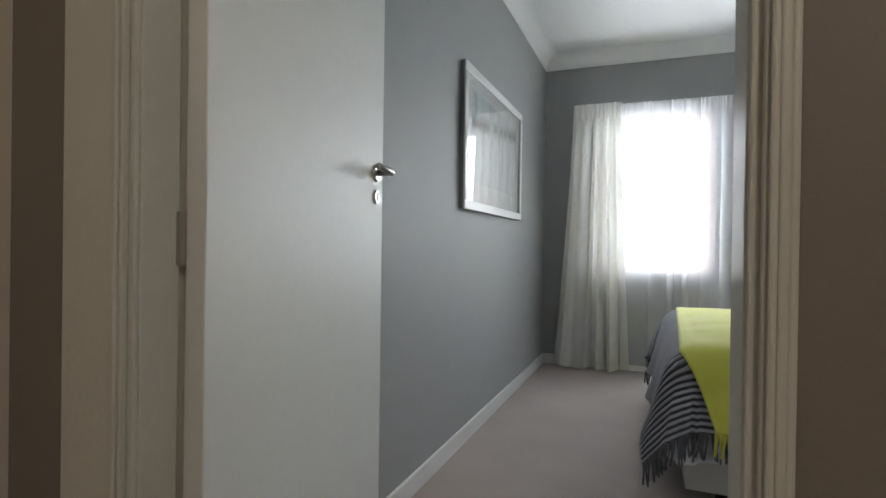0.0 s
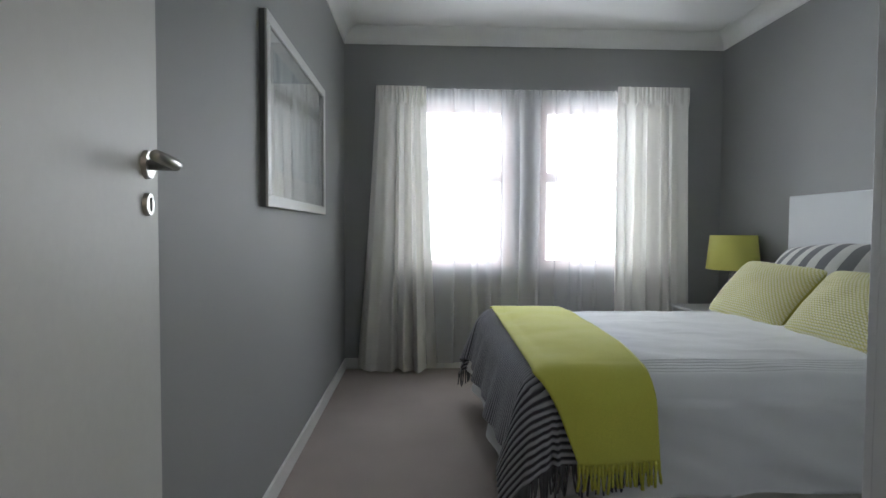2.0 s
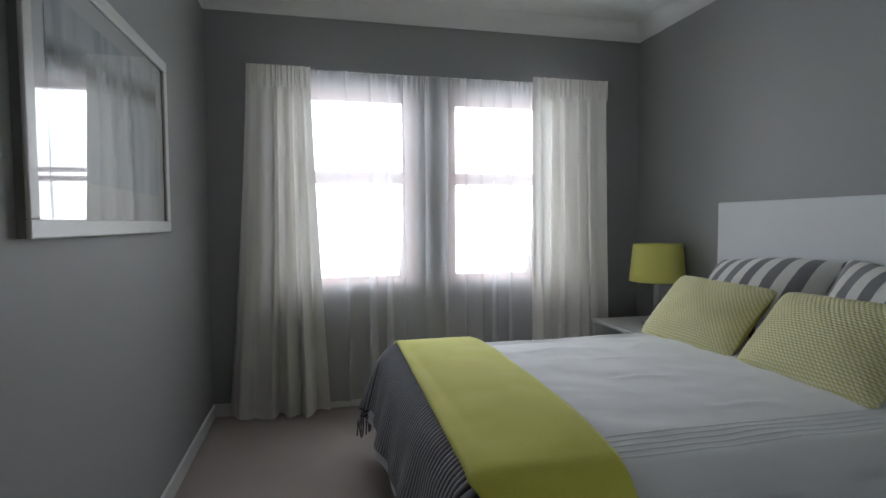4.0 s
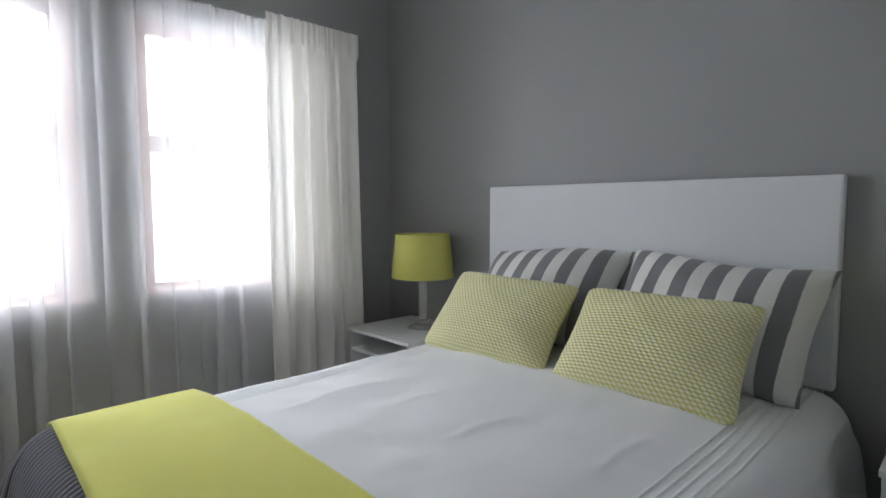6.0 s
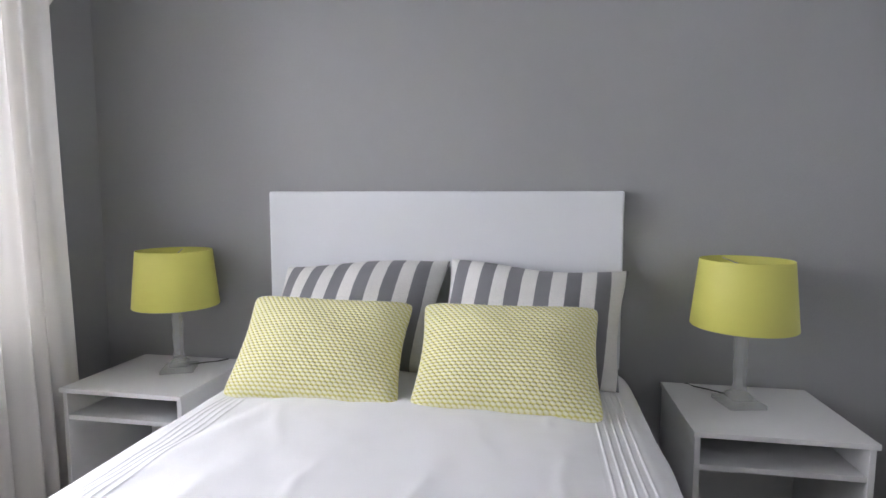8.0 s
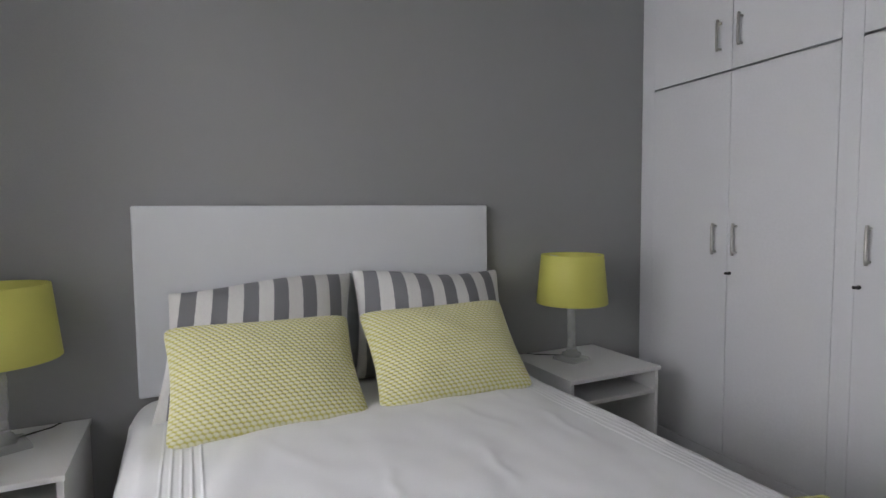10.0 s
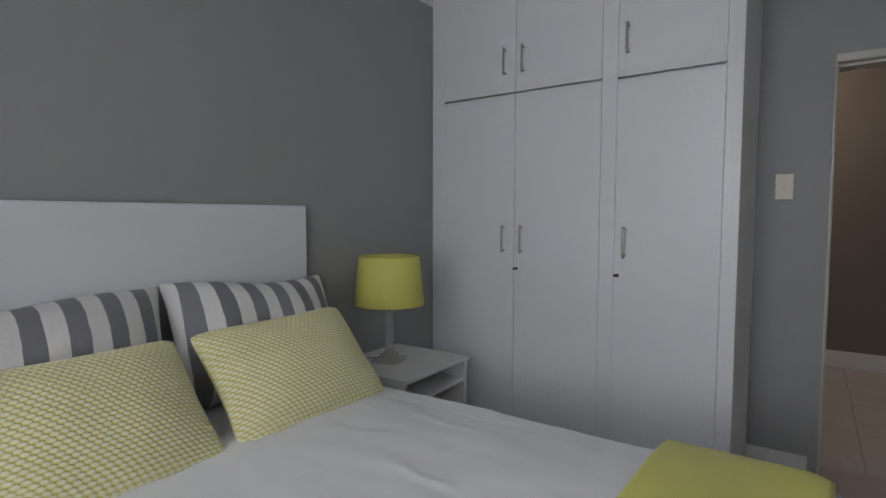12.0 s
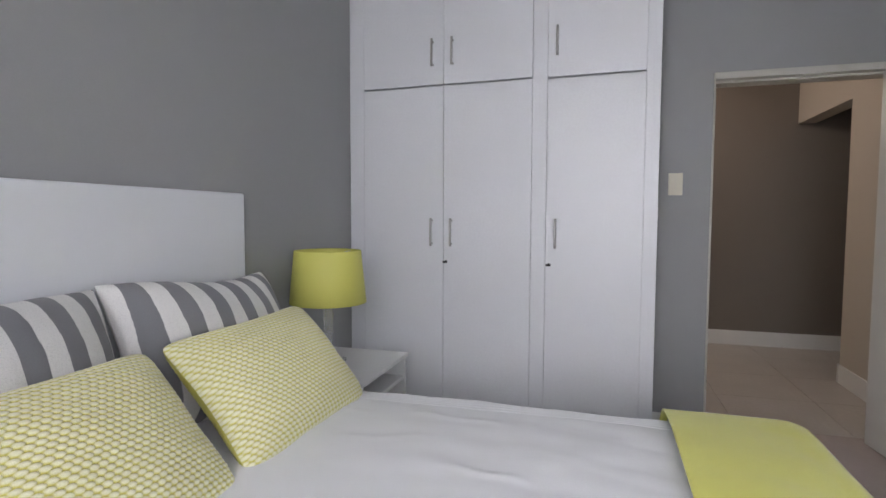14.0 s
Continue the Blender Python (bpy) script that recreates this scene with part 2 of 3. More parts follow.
structure("wall_south", bm, WALL, "grey painted wall with the bedroom doorway", "wall")
bm = bmesh.new()
box(bm, HXW, DX0 - 0.03, YDH, YDH + 0.012, 0, HC)
box(bm, DX1 + 0.03, HXE, YDH, YDH + 0.012, 0, HC)
box(bm, DX0 - 0.03, DX1 + 0.03, YDH, YDH + 0.012, DZ + 0.03, HC)
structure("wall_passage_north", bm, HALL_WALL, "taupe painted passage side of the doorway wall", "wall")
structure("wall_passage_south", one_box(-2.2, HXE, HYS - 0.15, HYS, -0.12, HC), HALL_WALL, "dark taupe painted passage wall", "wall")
bm = bmesh.new()
box(bm, HXW - 0.14, HXW, -1.76, YDH, -0.12, HC)
box(bm, HXW - 0.14, HXW, HYS, -1.76, 2.09, HC)
structure("wall_passage_west", bm, CREAM_WALL, "cream painted passage wall with an open archway beam", "wall")
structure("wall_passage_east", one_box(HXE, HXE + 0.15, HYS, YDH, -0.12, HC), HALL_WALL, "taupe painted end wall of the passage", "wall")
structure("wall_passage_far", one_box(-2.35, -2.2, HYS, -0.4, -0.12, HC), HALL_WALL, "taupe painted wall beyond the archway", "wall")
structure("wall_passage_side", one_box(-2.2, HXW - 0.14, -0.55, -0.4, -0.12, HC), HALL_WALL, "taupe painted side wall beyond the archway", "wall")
structure("ceiling_passage", one_box(-2.4, HXE + 0.2, HYS - 0.2, YD - 0.02, HC, HC + 0.12), CEILING, "plain white painted passage ceiling", "ceiling")

# coved cornice: one concave profile run round the room
def cornice(corners):
    bm = bmesh.new()
    prof = []
    for i in range(9):
        a = math.pi / 2 * i / 8
        prof.append((0.105 - 0.098 * math.cos(a), HC - 0.003 - 0.098 * (1 - math.sin(a))))
    prof = [(0.0, CORNICE), (0.007, CORNICE)] + prof + [(0.105, HC), (0.0, HC)]
    rings = []
    for (x, y), (nx, ny) in corners:
        rings.append([bm.verts.new((x + nx * o, y + ny * o, z)) for o, z in prof])
    for r0, r1 in zip(rings, rings[1:]):
        for k in range(len(prof) - 1):
            bm.faces.new((r0[k], r0[k + 1], r1[k + 1], r1[k]))
    return bm


structure("cornice", cornice([((XE, 0.0), (-1, 1)), ((XE, YN), (-1, -1)), ((XW, YN), (1, -1)), ((XW, YD), (1, 1)), ((XWA - 0.014, YD), (-1, 1)), ((XWA, 0.06), (-1, 1))]),
          CEILING, "white coved plaster cornice", "cornice", smooth=False)


def skirting(name, runs, h, label):
    bm = bmesh.new()
    for (x0, y0), (x1, y1), (nx, ny) in runs:
        t = 0.014
        box(bm, min(x0, x1, x0 + nx * t), max(x0, x1, x0 + nx * t), min(y0, y1, y0 + ny * t), max(y0, y1, y0 + ny * t), 0.001, h, 0.004)
    return structure(name, bm, TRIM, label, "skirting")


skirting("baseboard", [((XW, YD + 0.02), (XW, YN - 0.015), (1, 0)), ((XW, YN), (XE, YN), (0, -1)), ((XE, 0.03), (XE, YN - 0.015), (-1, 0)),
                       ((DX1 + 0.055, YD), (XWA, YD), (0, 1)), ((XWA, YD + 0.015), (XWA, -0.03), (-1, 0))], 0.085, "white painted skirting board round the bedroom")
skirting("baseboard_passage", [((-2.2, HYS), (HXE, HYS), (0, 1)), ((HXW, -1.745), (HXW, YDH - 0.02), (1, 0)), ((HXW - 0.13, -1.76), (HXW + 0.014, -1.76), (0, -1)),
                               ((DX1 + 0.07, YDH), (HXE, YDH), (0, -1))], 0.14, "tall white painted skirting in the passage")

# ---- doorway ----
# pressed-steel frame: jambs with a rebate, and a head
bm = bmesh.new()
for x, side, face, lip in ((DX0, -1, 0.148, 0.034), (DX1, 1, 0.041, 0.014)):
    profile = ((-0.002, 0.03, YDH + 0.012, YD - 0.053), (0.0, 0.03, YDH + 0.002, YDH + 0.012), (0.010, 0.03, YDH - 0.012, YDH + 0.002),
               (0.003 if side > 0 else 0.006, lip, YD - 0.053, YD + 0.006), (0.014, 0.022, YDH - 0.020, YDH - 0.012), (0.022, 0.032, YDH - 0.016, YDH + 0.001), (0.032, face, YDH - 0.010, YDH + 0.001))
    for a, b, y0, y1 in profile:
        box(bm, min(x + side * a, x + side * b), max(x + side * a, x + side * b), y0, y1, 0.0, DZ + 0.045, 0.003)
box(bm, DX0, DX1, YDH - 0.02, YDH + 0.02, DZ, DZ + 0.045, 0.004)
box(bm, DX0, DX1, YDH + 0.02, YD - 0.045, DZ, DZ + 0.03, 0.004)
box(bm, DX0 - 0.012, DX1 + 0.012, YD - 0.045, YD + 0.012, DZ + 0.012, DZ + 0.05, 0.004)
structure("door_frame", bm, FRAME, "cream painted pressed-steel door frame", "door frame")

HINGE = Vector((0.163, YD - 0.045, 0.0))
SWING = 97.1
door = thing("door_1", Matrix.Translation(HINGE) @ Matrix.Rotation(radians(SWING), 4, "Z"), "white painted flush door standing wide open against the wall", "door", kind="structure")


def on(parent, ob):
    """Hang a part, built in its thing's own axes, on that thing."""
    ob.parent = parent
    ob.matrix_parent_inverse = Matrix.Identity(4)
    return ob


LEAF = 0.83
on(door, part("leaf", one_box(0.0, LEAF, -0.04, 0.0, 0.012, 1.99, 0.003), DOOR))
# lever handle on the face turned to the room, rose and keyhole plate
bm = bmesh.new()
bmesh.ops.create_cone(bm, cap_ends=True, segments=28, radius1=0.027, radius2=0.025, depth=0.009, matrix=pose(LEAF - 0.062, -0.0445, 1.215, 90))
on(door, part("rose", bm, STEEL, smooth=False))
bm = tube(bmesh.new(), [(LEAF - 0.062, -0.045, 1.215), (LEAF - 0.062, -0.085, 1.215), (LEAF - 0.066, -0.093, 1.215), (LEAF - 0.075, -0.097, 1.215), (LEAF - 0.18, -0.097, 1.218)], [0.010, 0.010, 0.011, 0.011, 0.010], 14)
on(door, part("door_handle", bm, STEEL, smooth=True, label="brushed steel lever handle"))
bm = bmesh.new()
bmesh.ops.create_cone(bm, cap_ends=True, segments=28, radius1=0.022, radius2=0.020, depth=0.008, matrix=pose(LEAF - 0.062, -0.044, 1.142, 90))
plate = on(door, part("keyhole_plate", bm, STEEL))
on(door, part("keyhole", one_box(LEAF - 0.065, LEAF - 0.059, -0.0495, -0.0475, 1.130, 1.154), DARK))
for z in (0.25, 1.0, 1.75):
    bm = bmesh.new()
    bmesh.ops.create_cone(bm, cap_ends=True, segments=12, radius1=0.008, radius2=0.008, depth=0.09, matrix=pose(-0.008, 0.002, z))
    on(door, part("hinge", bm, STEEL))

# strike plate on the jamb
structure("strike_plate", one_box(DX1 + 0.0015, DX1 + 0.0035, YD - 0.042, YD - 0.018, 1.10, 1.25, 0.0004), STEEL, "steel strike plate on the door frame", "strike plate")

# light switch
switch = thing("light_switch", (1.19, YD, 1.415), "ivory plastic light switch on the grey wall", "light switch")
part("plate", one_box(1.152, 1.228, YD, YD + 0.008, 1.352, 1.478, 0.003), SOCKET, switch)
part("rocker", one_box(1.182, 1.198, YD + 0.008, YD + 0.013, 1.40, 1.43, 0.002), SOCKET, switch)

# ---- windows ----
def window(name, x0, x1, label):
    w = thing(name, ((x0 + x1) / 2, YN + 0.12, WZ0), label, "window", kind="structure")
    y0, y1 = YN + 0.09, YN + 0.15
    bm = bmesh.new()
    for a, b, c, d in ((x0, x0 + 0.055, WZ0, WZ1), (x1 - 0.055, x1, WZ0, WZ1), (x0 + 0.055, x1 - 0.055, WZ0, WZ0 + 0.024), (x0 + 0.055, x1 - 0.055, WZ1 - 0.045, WZ1), (x0 + 0.055, x1 - 0.055, 1.475, 1.505)):
        box(bm, a, b, y0, y1, c, d, 0.006)
    part("window_frame", bm, WOOD, w)
    bm = bmesh.new()
    s0, s1, t0, t1 = x0 + 0.057, x1 - 0.057, WZ0 + 0.026, WZ1 - 0.047
    for a, b, c, d in ((s0, s0 + 0.03, t0, t1), (s1 - 0.03, s1, t0, t1), (s0 + 0.03, s1 - 0.03, t0, t0 + 0.022), (s0 + 0.03, s1 - 0.03, t1 - 0.022, t1), (s0 + 0.03, s1 - 0.03, 1.53, 1.555)):
        box(bm, a, b, y0 + 0.012, y1 - 0.008, c, d, 0.005)
    part("sash", bm, WOOD, w)
    for c, d in ((t0 + 0.022, 1.475), (1.555, t1 - 0.022)):
        p = part("pane", one_box(s0 + 0.03, s1 - 0.03, YN + 0.118, YN + 0.122, c, d), GLASS, w)
        p.visible_shadow = False
    part("window_sill", one_box(x0 + 0.002, x1 - 0.002, YN - 0.004, YN + 0.089, WZ0 + 0.001, WZ0 + 0.022, 0.005), WOOD, w)
    return w


window("window_1", *WIN[0], "red-brown timber window behind white voile")
window("window_2", *WIN[1], "red-brown timber casement behind white voile")

# ---- outside ----
structure("ground", one_box(-60, 60, -60, 120, -0.3, -0.15), GRASS, "mown garden lawn running to the horizon", "ground")
nb = thing("neighbour_house", (1.5, 13.0, -0.15), "pale plastered house with a brown roof across the garden", "house")
part("wall", one_box(-9, 12, 13.0, 18.0, -0.15, 2.0), PLASTER, nb)
bm = bmesh.new()
v = [bm.verts.new(c) for c in ((-9.6, 12.6, 1.95), (12.6, 12.6, 1.95), (12.6, 15.5, 2.6), (-9.6, 15.5, 2.6), (-9.6, 12.6, 2.12), (12.6, 12.6, 2.12), (12.6, 15.5, 2.75), (-9.6, 15.5, 2.75))]
for f in ((0, 1, 2, 3), (4, 5, 6, 7), (0, 1, 5, 4), (2, 3, 7, 6), (0, 3, 7, 4), (1, 2, 6, 5)):
    bm.faces.new([v[i] for i in f])
part("roof", bm, ROOF, nb)

# ---- curtains ----
def curtain_sheet(name, x0t, x1t, x0b, x1b, y, z0, z1, folds, amp, seed, material, parent, cols, rows=26, pinch=0.0, back=None):
    rnd = random.Random(seed)
    ph = [rnd.uniform(0, 6.28) for _ in range(6)]

    def place(u, v):
        h = v                                    # 0 at the hem, 1 at the heading
        wob = 0.22 * math.sin(2 * math.pi * u * 1.3 + ph[0]) + 0.12 * math.sin(2 * math.pi * u * 3.1 + ph[1])
        uu = u + (1 - h) * 0.012 * math.sin(6.28 * u * 2 + ph[3])
        f = 2 * math.pi * folds * (uu + 0.16 * wob * 4.6 / folds)
        body = math.sin(f) + 0.22 * math.sin(2.3 * f + ph[2] + 0.8 * (1 - h))
        a = amp * (0.55 + 0.45 * (1 - h)) * (1 + 0.35 * math.sin(5 * u + ph[4]))
        if pinch and h > 0.94:
            a *= 0.30
            body = math.sin(3.0 * f) + 0.5 * math.sin(5.3 * f)
        x = (x0b + (x1b - x0b) * u) * (1 - h) ** 1.3 + (x0t + (x1t - x0t) * u) * (1 - (1 - h) ** 1.3)
        x += 0.006 * math.cos(f) * (1 - 0.5 * h)
        zz = z0 + (z1 - z0) * h + (0.012 * math.sin(f * 0.5 + ph[5]) if h < 0.01 else 0.0)
        yy = y + a * body
        if back is not None:                     # the outer edge returns to the wall
            q = min(1.0, max(0.0, 1 - abs(u - back) / 0.06))
            yy += (YN - 0.012 - yy) * q * q * (3 - 2 * q)
        return (x, yy, zz)
    return grid_object(name, steps(0, 1, cols), steps(0, 0.92, rows) + [0.935, 0.945, 0.96, 0.98, 1.0], place, material, parent)


left = thing("curtain", (0.45, 3.29, 0.02), "cream unlined curtain drawn to the side of the window", "curtain", "window curtains")
curtain_sheet("drape", 0.258, 0.650, 0.115, 0.745, 3.285, 0.018, 2.165, 4.6, 0.040, 3, DRAPE, left, 170, pinch=1, back=0.0)
right = thing("curtain", (2.4, 3.29, 0.02), "cream unlined curtain hanging beside the bedside table", "curtain", "window curtains")
curtain_sheet("drape", 2.10, 2.69, 2.105, 2.745, 3.285, 0.018, 2.183, 5.6, 0.036, 8, DRAPE, right, 190, pinch=1, back=1.0)
voile = thing("sheer_curtain", (1.4, 3.35, 0.05), "white voile net curtain across both windows", "sheer curtain")


def voile_place(u, v):
    """Thin cloth whose fuller folds lap over themselves in upright strips."""
    s = 0.60 + 1.56 * u
    run = s * 7.6 + 0.9 * noise.noise(Vector((s * 2.3, 0.0, 4.2))) + 0.10 * noise.noise(Vector((s * 5.0, v * 1.5, 8.0)))
    full = max(0.0, 0.80 + 1.1 * noise.noise(Vector((s * 3.7, v * 0.35, 1.7))))
    full *= 1.0 - 0.55 * v ** 3
    f = 2 * math.pi * run
    gather = 0.0035 * math.sin(6.3 * f) * max(0.0, v - 0.93) / 0.07
    return (s + 0.042 * full * math.sin(f), 3.356 + 0.016 * (0.5 + full) * math.cos(f) + gather, 0.055 + 2.111 * v + 0.004 * math.sin(f * 0.5) * (1 - v))


grid_object("voile", steps(0, 1, 620), steps(0, 0.92, 18) + [0.94, 0.96, 0.98, 1.0], voile_place, SHEER, voile)
rail = thing("curtain_rail", (1.5, 3.34, 2.17), "white curtain track fixed above the windows", "curtain rail")
part("track", one_box(0.27, 2.68, 3.378, 3.395, 2.148, 2.172, 0.004), TRIM, rail)
for x in (0.35, 1.45, 2.6):
    part("bracket", one_box(x - 0.012, x + 0.012, 3.395, YN, 2.15, 2.17, 0.003), TRIM, rail)

# ---- built-in cupboard ----
TOPZ = HC - 0.002
wardrobe = thing("built_in_wardrobe", (2.15, -0.2, 0.0), "white painted built-in cupboard with six doors up to the ceiling", "wardrobe")
bm = bmesh.new()
box(bm, XWA, 1.395, -0.02, 0.0, 0.0, TOPZ, 0.002)
box(bm, 1.867, 1.942, -0.02, 0.0, 0.08, TOPZ, 0.002)
box(bm, 2.90, XE - 0.001, -0.02, 0.0, 0.0, TOPZ, 0.002)
for x0, x1 in ((1.395, 1.867), (1.942, 2.90)):
    box(bm, x0, x1, -0.02, 0.0, 0.0, 0.08, 0.002)
    box(bm, x0, x1, -0.075, -0.055, 1.905, 1.96, 0.002)
    box(bm, x0, x1, -0.02, 0.0, 2.54, TOPZ, 0.002)
part("face_frame", bm, CUPBOARD, wardrobe)
part("side_panel", one_box(XWA, XWA + 0.02, YD - 0.075, -0.02, 0.0, TOPZ), CUPBOARD, wardrobe, "white painted side panel")
part("carcass", one_box(XWA + 0.02, XE - 0.001, YD - 0.075, -0.075, 0.001, TOPZ - 0.001), CUPBOARD, wardrobe)


def cupboard_door(x0, x1, z0, z1, handle_x, hz0, hz1, key_x=None):
    g, gz = 0.0016, 0.0024
    d = part("door", one_box(x0 + g, x1 - g, -0.017, 0.001, z0 + gz, z1 - gz, 0.0015), CUPBOARD, wardrobe)
    bm = bmesh.new()
    tube(bm, [(handle_x, 0.001, hz0 + 0.012), (handle_x, 0.024, hz0 + 0.012)], 0.005, 10)
    tube(bm, [(handle_x, 0.001, hz1 - 0.012), (handle_x, 0.024, hz1 - 0.012)], 0.005, 10)
    tube(bm, [(handle_x, 0.026, hz0), (handle_x, 0.030, hz0 + 0.02), (handle_x, 0.030, hz1 - 0.02), (handle_x, 0.026, hz1)], 0.0065, 10)
    h = part("handle", bm, STEEL, d, "slim brushed steel bar handle", smooth=True)
    if key_x:
        bm = bmesh.new()
        bmesh.ops.create_cone(bm, cap_ends=True, segments=16, radius1=0.008, radius2=0.008, depth=0.005, matrix=pose(key_x, 0.003, 0.98, 90))
        box(bm, key_x - 0.002, key_x + 0.002, 0.004, 0.022, 0.977, 0.983)
        box(bm, key_x - 0.013, key_x + 0.013, 0.020, 0.0235, 0.974, 0.986, 0.001)
        part("key", bm, DARK, d, "small dark key in the lock")


cupboard_door(2.422, 2.90, 0.08, 1.932, 2.487, 1.067, 1.217)
cupboard_door(1.942, 2.422, 0.08, 1.932, 2.375, 1.067, 1.217, 2.405)
cupboard_door(1.395, 1.867, 0.08, 1.925, 1.815, 1.067, 1.217, 1.848)
cupboard_door(2.422, 2.90, 1.938, 2.54, 2.484, 2.034, 2.179)
cupboard_door(1.942, 2.422, 1.938, 2.54, 2.372, 2.034, 2.179)
cupboard_door(1.395, 1.867, 1.932, 2.54, 1.818, 2.034, 2.179)

# the cupboard front stands a little out of square with the room
PIVOT = Matrix.Translation((2.94, 0.003, 0.0))
wardrobe.matrix_basis = PIVOT @ Matrix.Rotation(radians(-2.2), 4, "Z") @ PIVOT.inverted() @ wardrobe.matrix_basis

# ---- picture ----
pic = thing("framed_picture", (XW, 1.95, 1.55), "large pale abstract print in a white frame behind glass", "picture")
PY0, PY1, PZ0, PZ1 = 1.245, 2.43, 1.178, 1.903
bm = bmesh.new()
f = 0.046
for a, b, c, d in ((PY0, PY1, PZ0, PZ0 + f), (PY0, PY1, PZ1 - f, PZ1), (PY0, PY0 + f, PZ0 + f, PZ1 - f), (PY1 - f, PY1, PZ0 + f, PZ1 - f)):
    box(bm, XW + 0.020, XW + 0.031, a, b, c, d, 0.004)
part("frame", bm, PICTURE_FRAME, pic, "white moulded picture frame")
bm = bmesh.new()
for a, b, c, d in ((PY0 + .002, PY1 - .002, PZ0 + .002, PZ0 + .02), (PY0 + .002, PY1 - .002, PZ1 - .02, PZ1 - .002), (PY0 + .002, PY0 + .02, PZ0 + .02, PZ1 - .02), (PY1 - .02, PY1 - .002, PZ0 + .02, PZ1 - .02)):
    box(bm, XW + 0.001, XW + 0.0205, a, b, c, d)
part("frame_side", bm, FRAME_SIDE, pic)
part("mount", one_box(XW + 0.012, XW + 0.016, PY0 + f, PY1 - f, PZ0 + f, PZ1 - f), MOUNT, pic)


def artwork():
    m, nt, b = nodes_of("abstract_print")
    c = coords(nt)
    sep = nt.nodes.new("ShaderNodeSeparateXYZ")
    nt.links.new(c, sep.inputs[0])
    mp = nt.nodes.new("ShaderNodeMapping")
    mp.inputs["Scale"].default_value = (1, 9.0, 1.6)
    nt.links.new(c, mp.inputs[0])
    streak = add(nt, "ShaderNodeTexNoise", Scale=1.0, Detail=5.0)
    nt.links.new(mp.outputs[0], streak.inputs["Vector"])
    blot = add(nt, "ShaderNodeTexNoise", Scale=9.0, Detail=5.0)
    nt.links.new(c, blot.inputs["Vector"])
    base = mix_colour(nt, ramp(nt, streak.outputs[0], 0.35, 0.65), rgba((0.44, 0.50, 0.53)), rgba((0.68, 0.72, 0.73)))
    band = nt.nodes.new("ShaderNodeMath")
    band.operation = "MULTIPLY"
    slope = nt.nodes.new("ShaderNodeMath")
    slope.operation = "MULTIPLY_ADD"
    slope.inputs[1].default_value = -0.1
    nt.links.new(sep.outputs[1], slope.inputs[0])
    nt.links.new(sep.outputs[2], slope.inputs[2])
    up = ramp(nt, slope.outputs[0], 1.435, 1.480)
    dn = ramp(nt, slope.outputs[0], 1.550, 1.500)
    nt.links.new(up, band.inputs[0])
    nt.links.new(dn, band.inputs[1])
    dark = nt.nodes.new("ShaderNodeMath")
    dark.operation = "MULTIPLY"
    nt.links.new(band.outputs[0], dark.inputs[0])
    nt.links.new(ramp(nt, blot.outputs[0], 0.30, 0.46), dark.inputs[1])
    col = mix_colour(nt, dark.outputs[0], base, rgba((0.07, 0.075, 0.075)))
    drip = nt.nodes.new("ShaderNodeMath")
    drip.operation = "MULTIPLY"
    nt.links.new(ramp(nt, streak.outputs[0], 0.46, 0.34), drip.inputs[0])
    nt.links.new(ramp(nt, sep.outputs[2], 1.35, 1.60), drip.inputs[1])
    col = mix_colour(nt, drip.outputs[0], col, rgba((0.33, 0.37, 0.39)))
    nt.links.new(col, b.inputs["Base Color"])
    b.inputs["Roughness"].default_value = 0.6
    return m


part("print", one_box(XW + 0.0165, XW + 0.0175, PY0 + 0.13, PY1 - 0.13, PZ0 + 0.15, PZ1 - 0.11), artwork(), pic, "grey-blue abstract print")
PANE = glassy("picture_glass", 0.0, 1.45)
p = part("glass", one_box(XW + 0.0205, XW + 0.022, PY0 + f, PY1 - f, PZ0 + f, PZ1 - f), PANE, pic)
p.visible_shadow = False

# ---- bed ----
BX0, BX1, BY0, BY1, BT = 1.00, 2.925, 1.02, 2.535, 0.588
bed = thing("bed", ((BX0 + BX1) / 2, (BY0 + BY1) / 2, 0.0), "double divan bed made up with a white cover", "bed")
part("base", one_box(BX0 + 0.03, BX1, BY0 + 0.03, BY1 - 0.03, 0.07, 0.32, 0.012), BASE, bed, "cream cloth divan base")
part("mattress", one_box(BX0 + 0.02, BX1, BY0 + 0.02, BY1 - 0.02, 0.322, BT - 0.014, 0.05, segments=4), COVER, bed)
for x in (BX0 + 0.17, BX1 - 0.14):
    for y in (BY0 + 0.12, BY1 - 0.12):
        bm = bmesh.new()
        bmesh.ops.create_cone(bm, cap_ends=True, segments=16, radius1=0.022, radius2=0.032, depth=0.07, matrix=pose(x, y, 0.035))
        part("leg", bm, DARK, bed, "short dark bed leg")

head = thing("headboard", (2.96, 1.775, 0.5), "white upholstered headboard against the grey wall", "headboard")
part("panel", one_box(2.93, XE - 0.002, 1.048, 2.533, 0.60, 1.314, 0.008), HEADBOARD, head)
for y in (1.11, 2.44):
    part("strut", one_box(2.955, 2.98, y - 0.03, y + 0.03, 0.0, 0.6, 0.003), STAND, head)


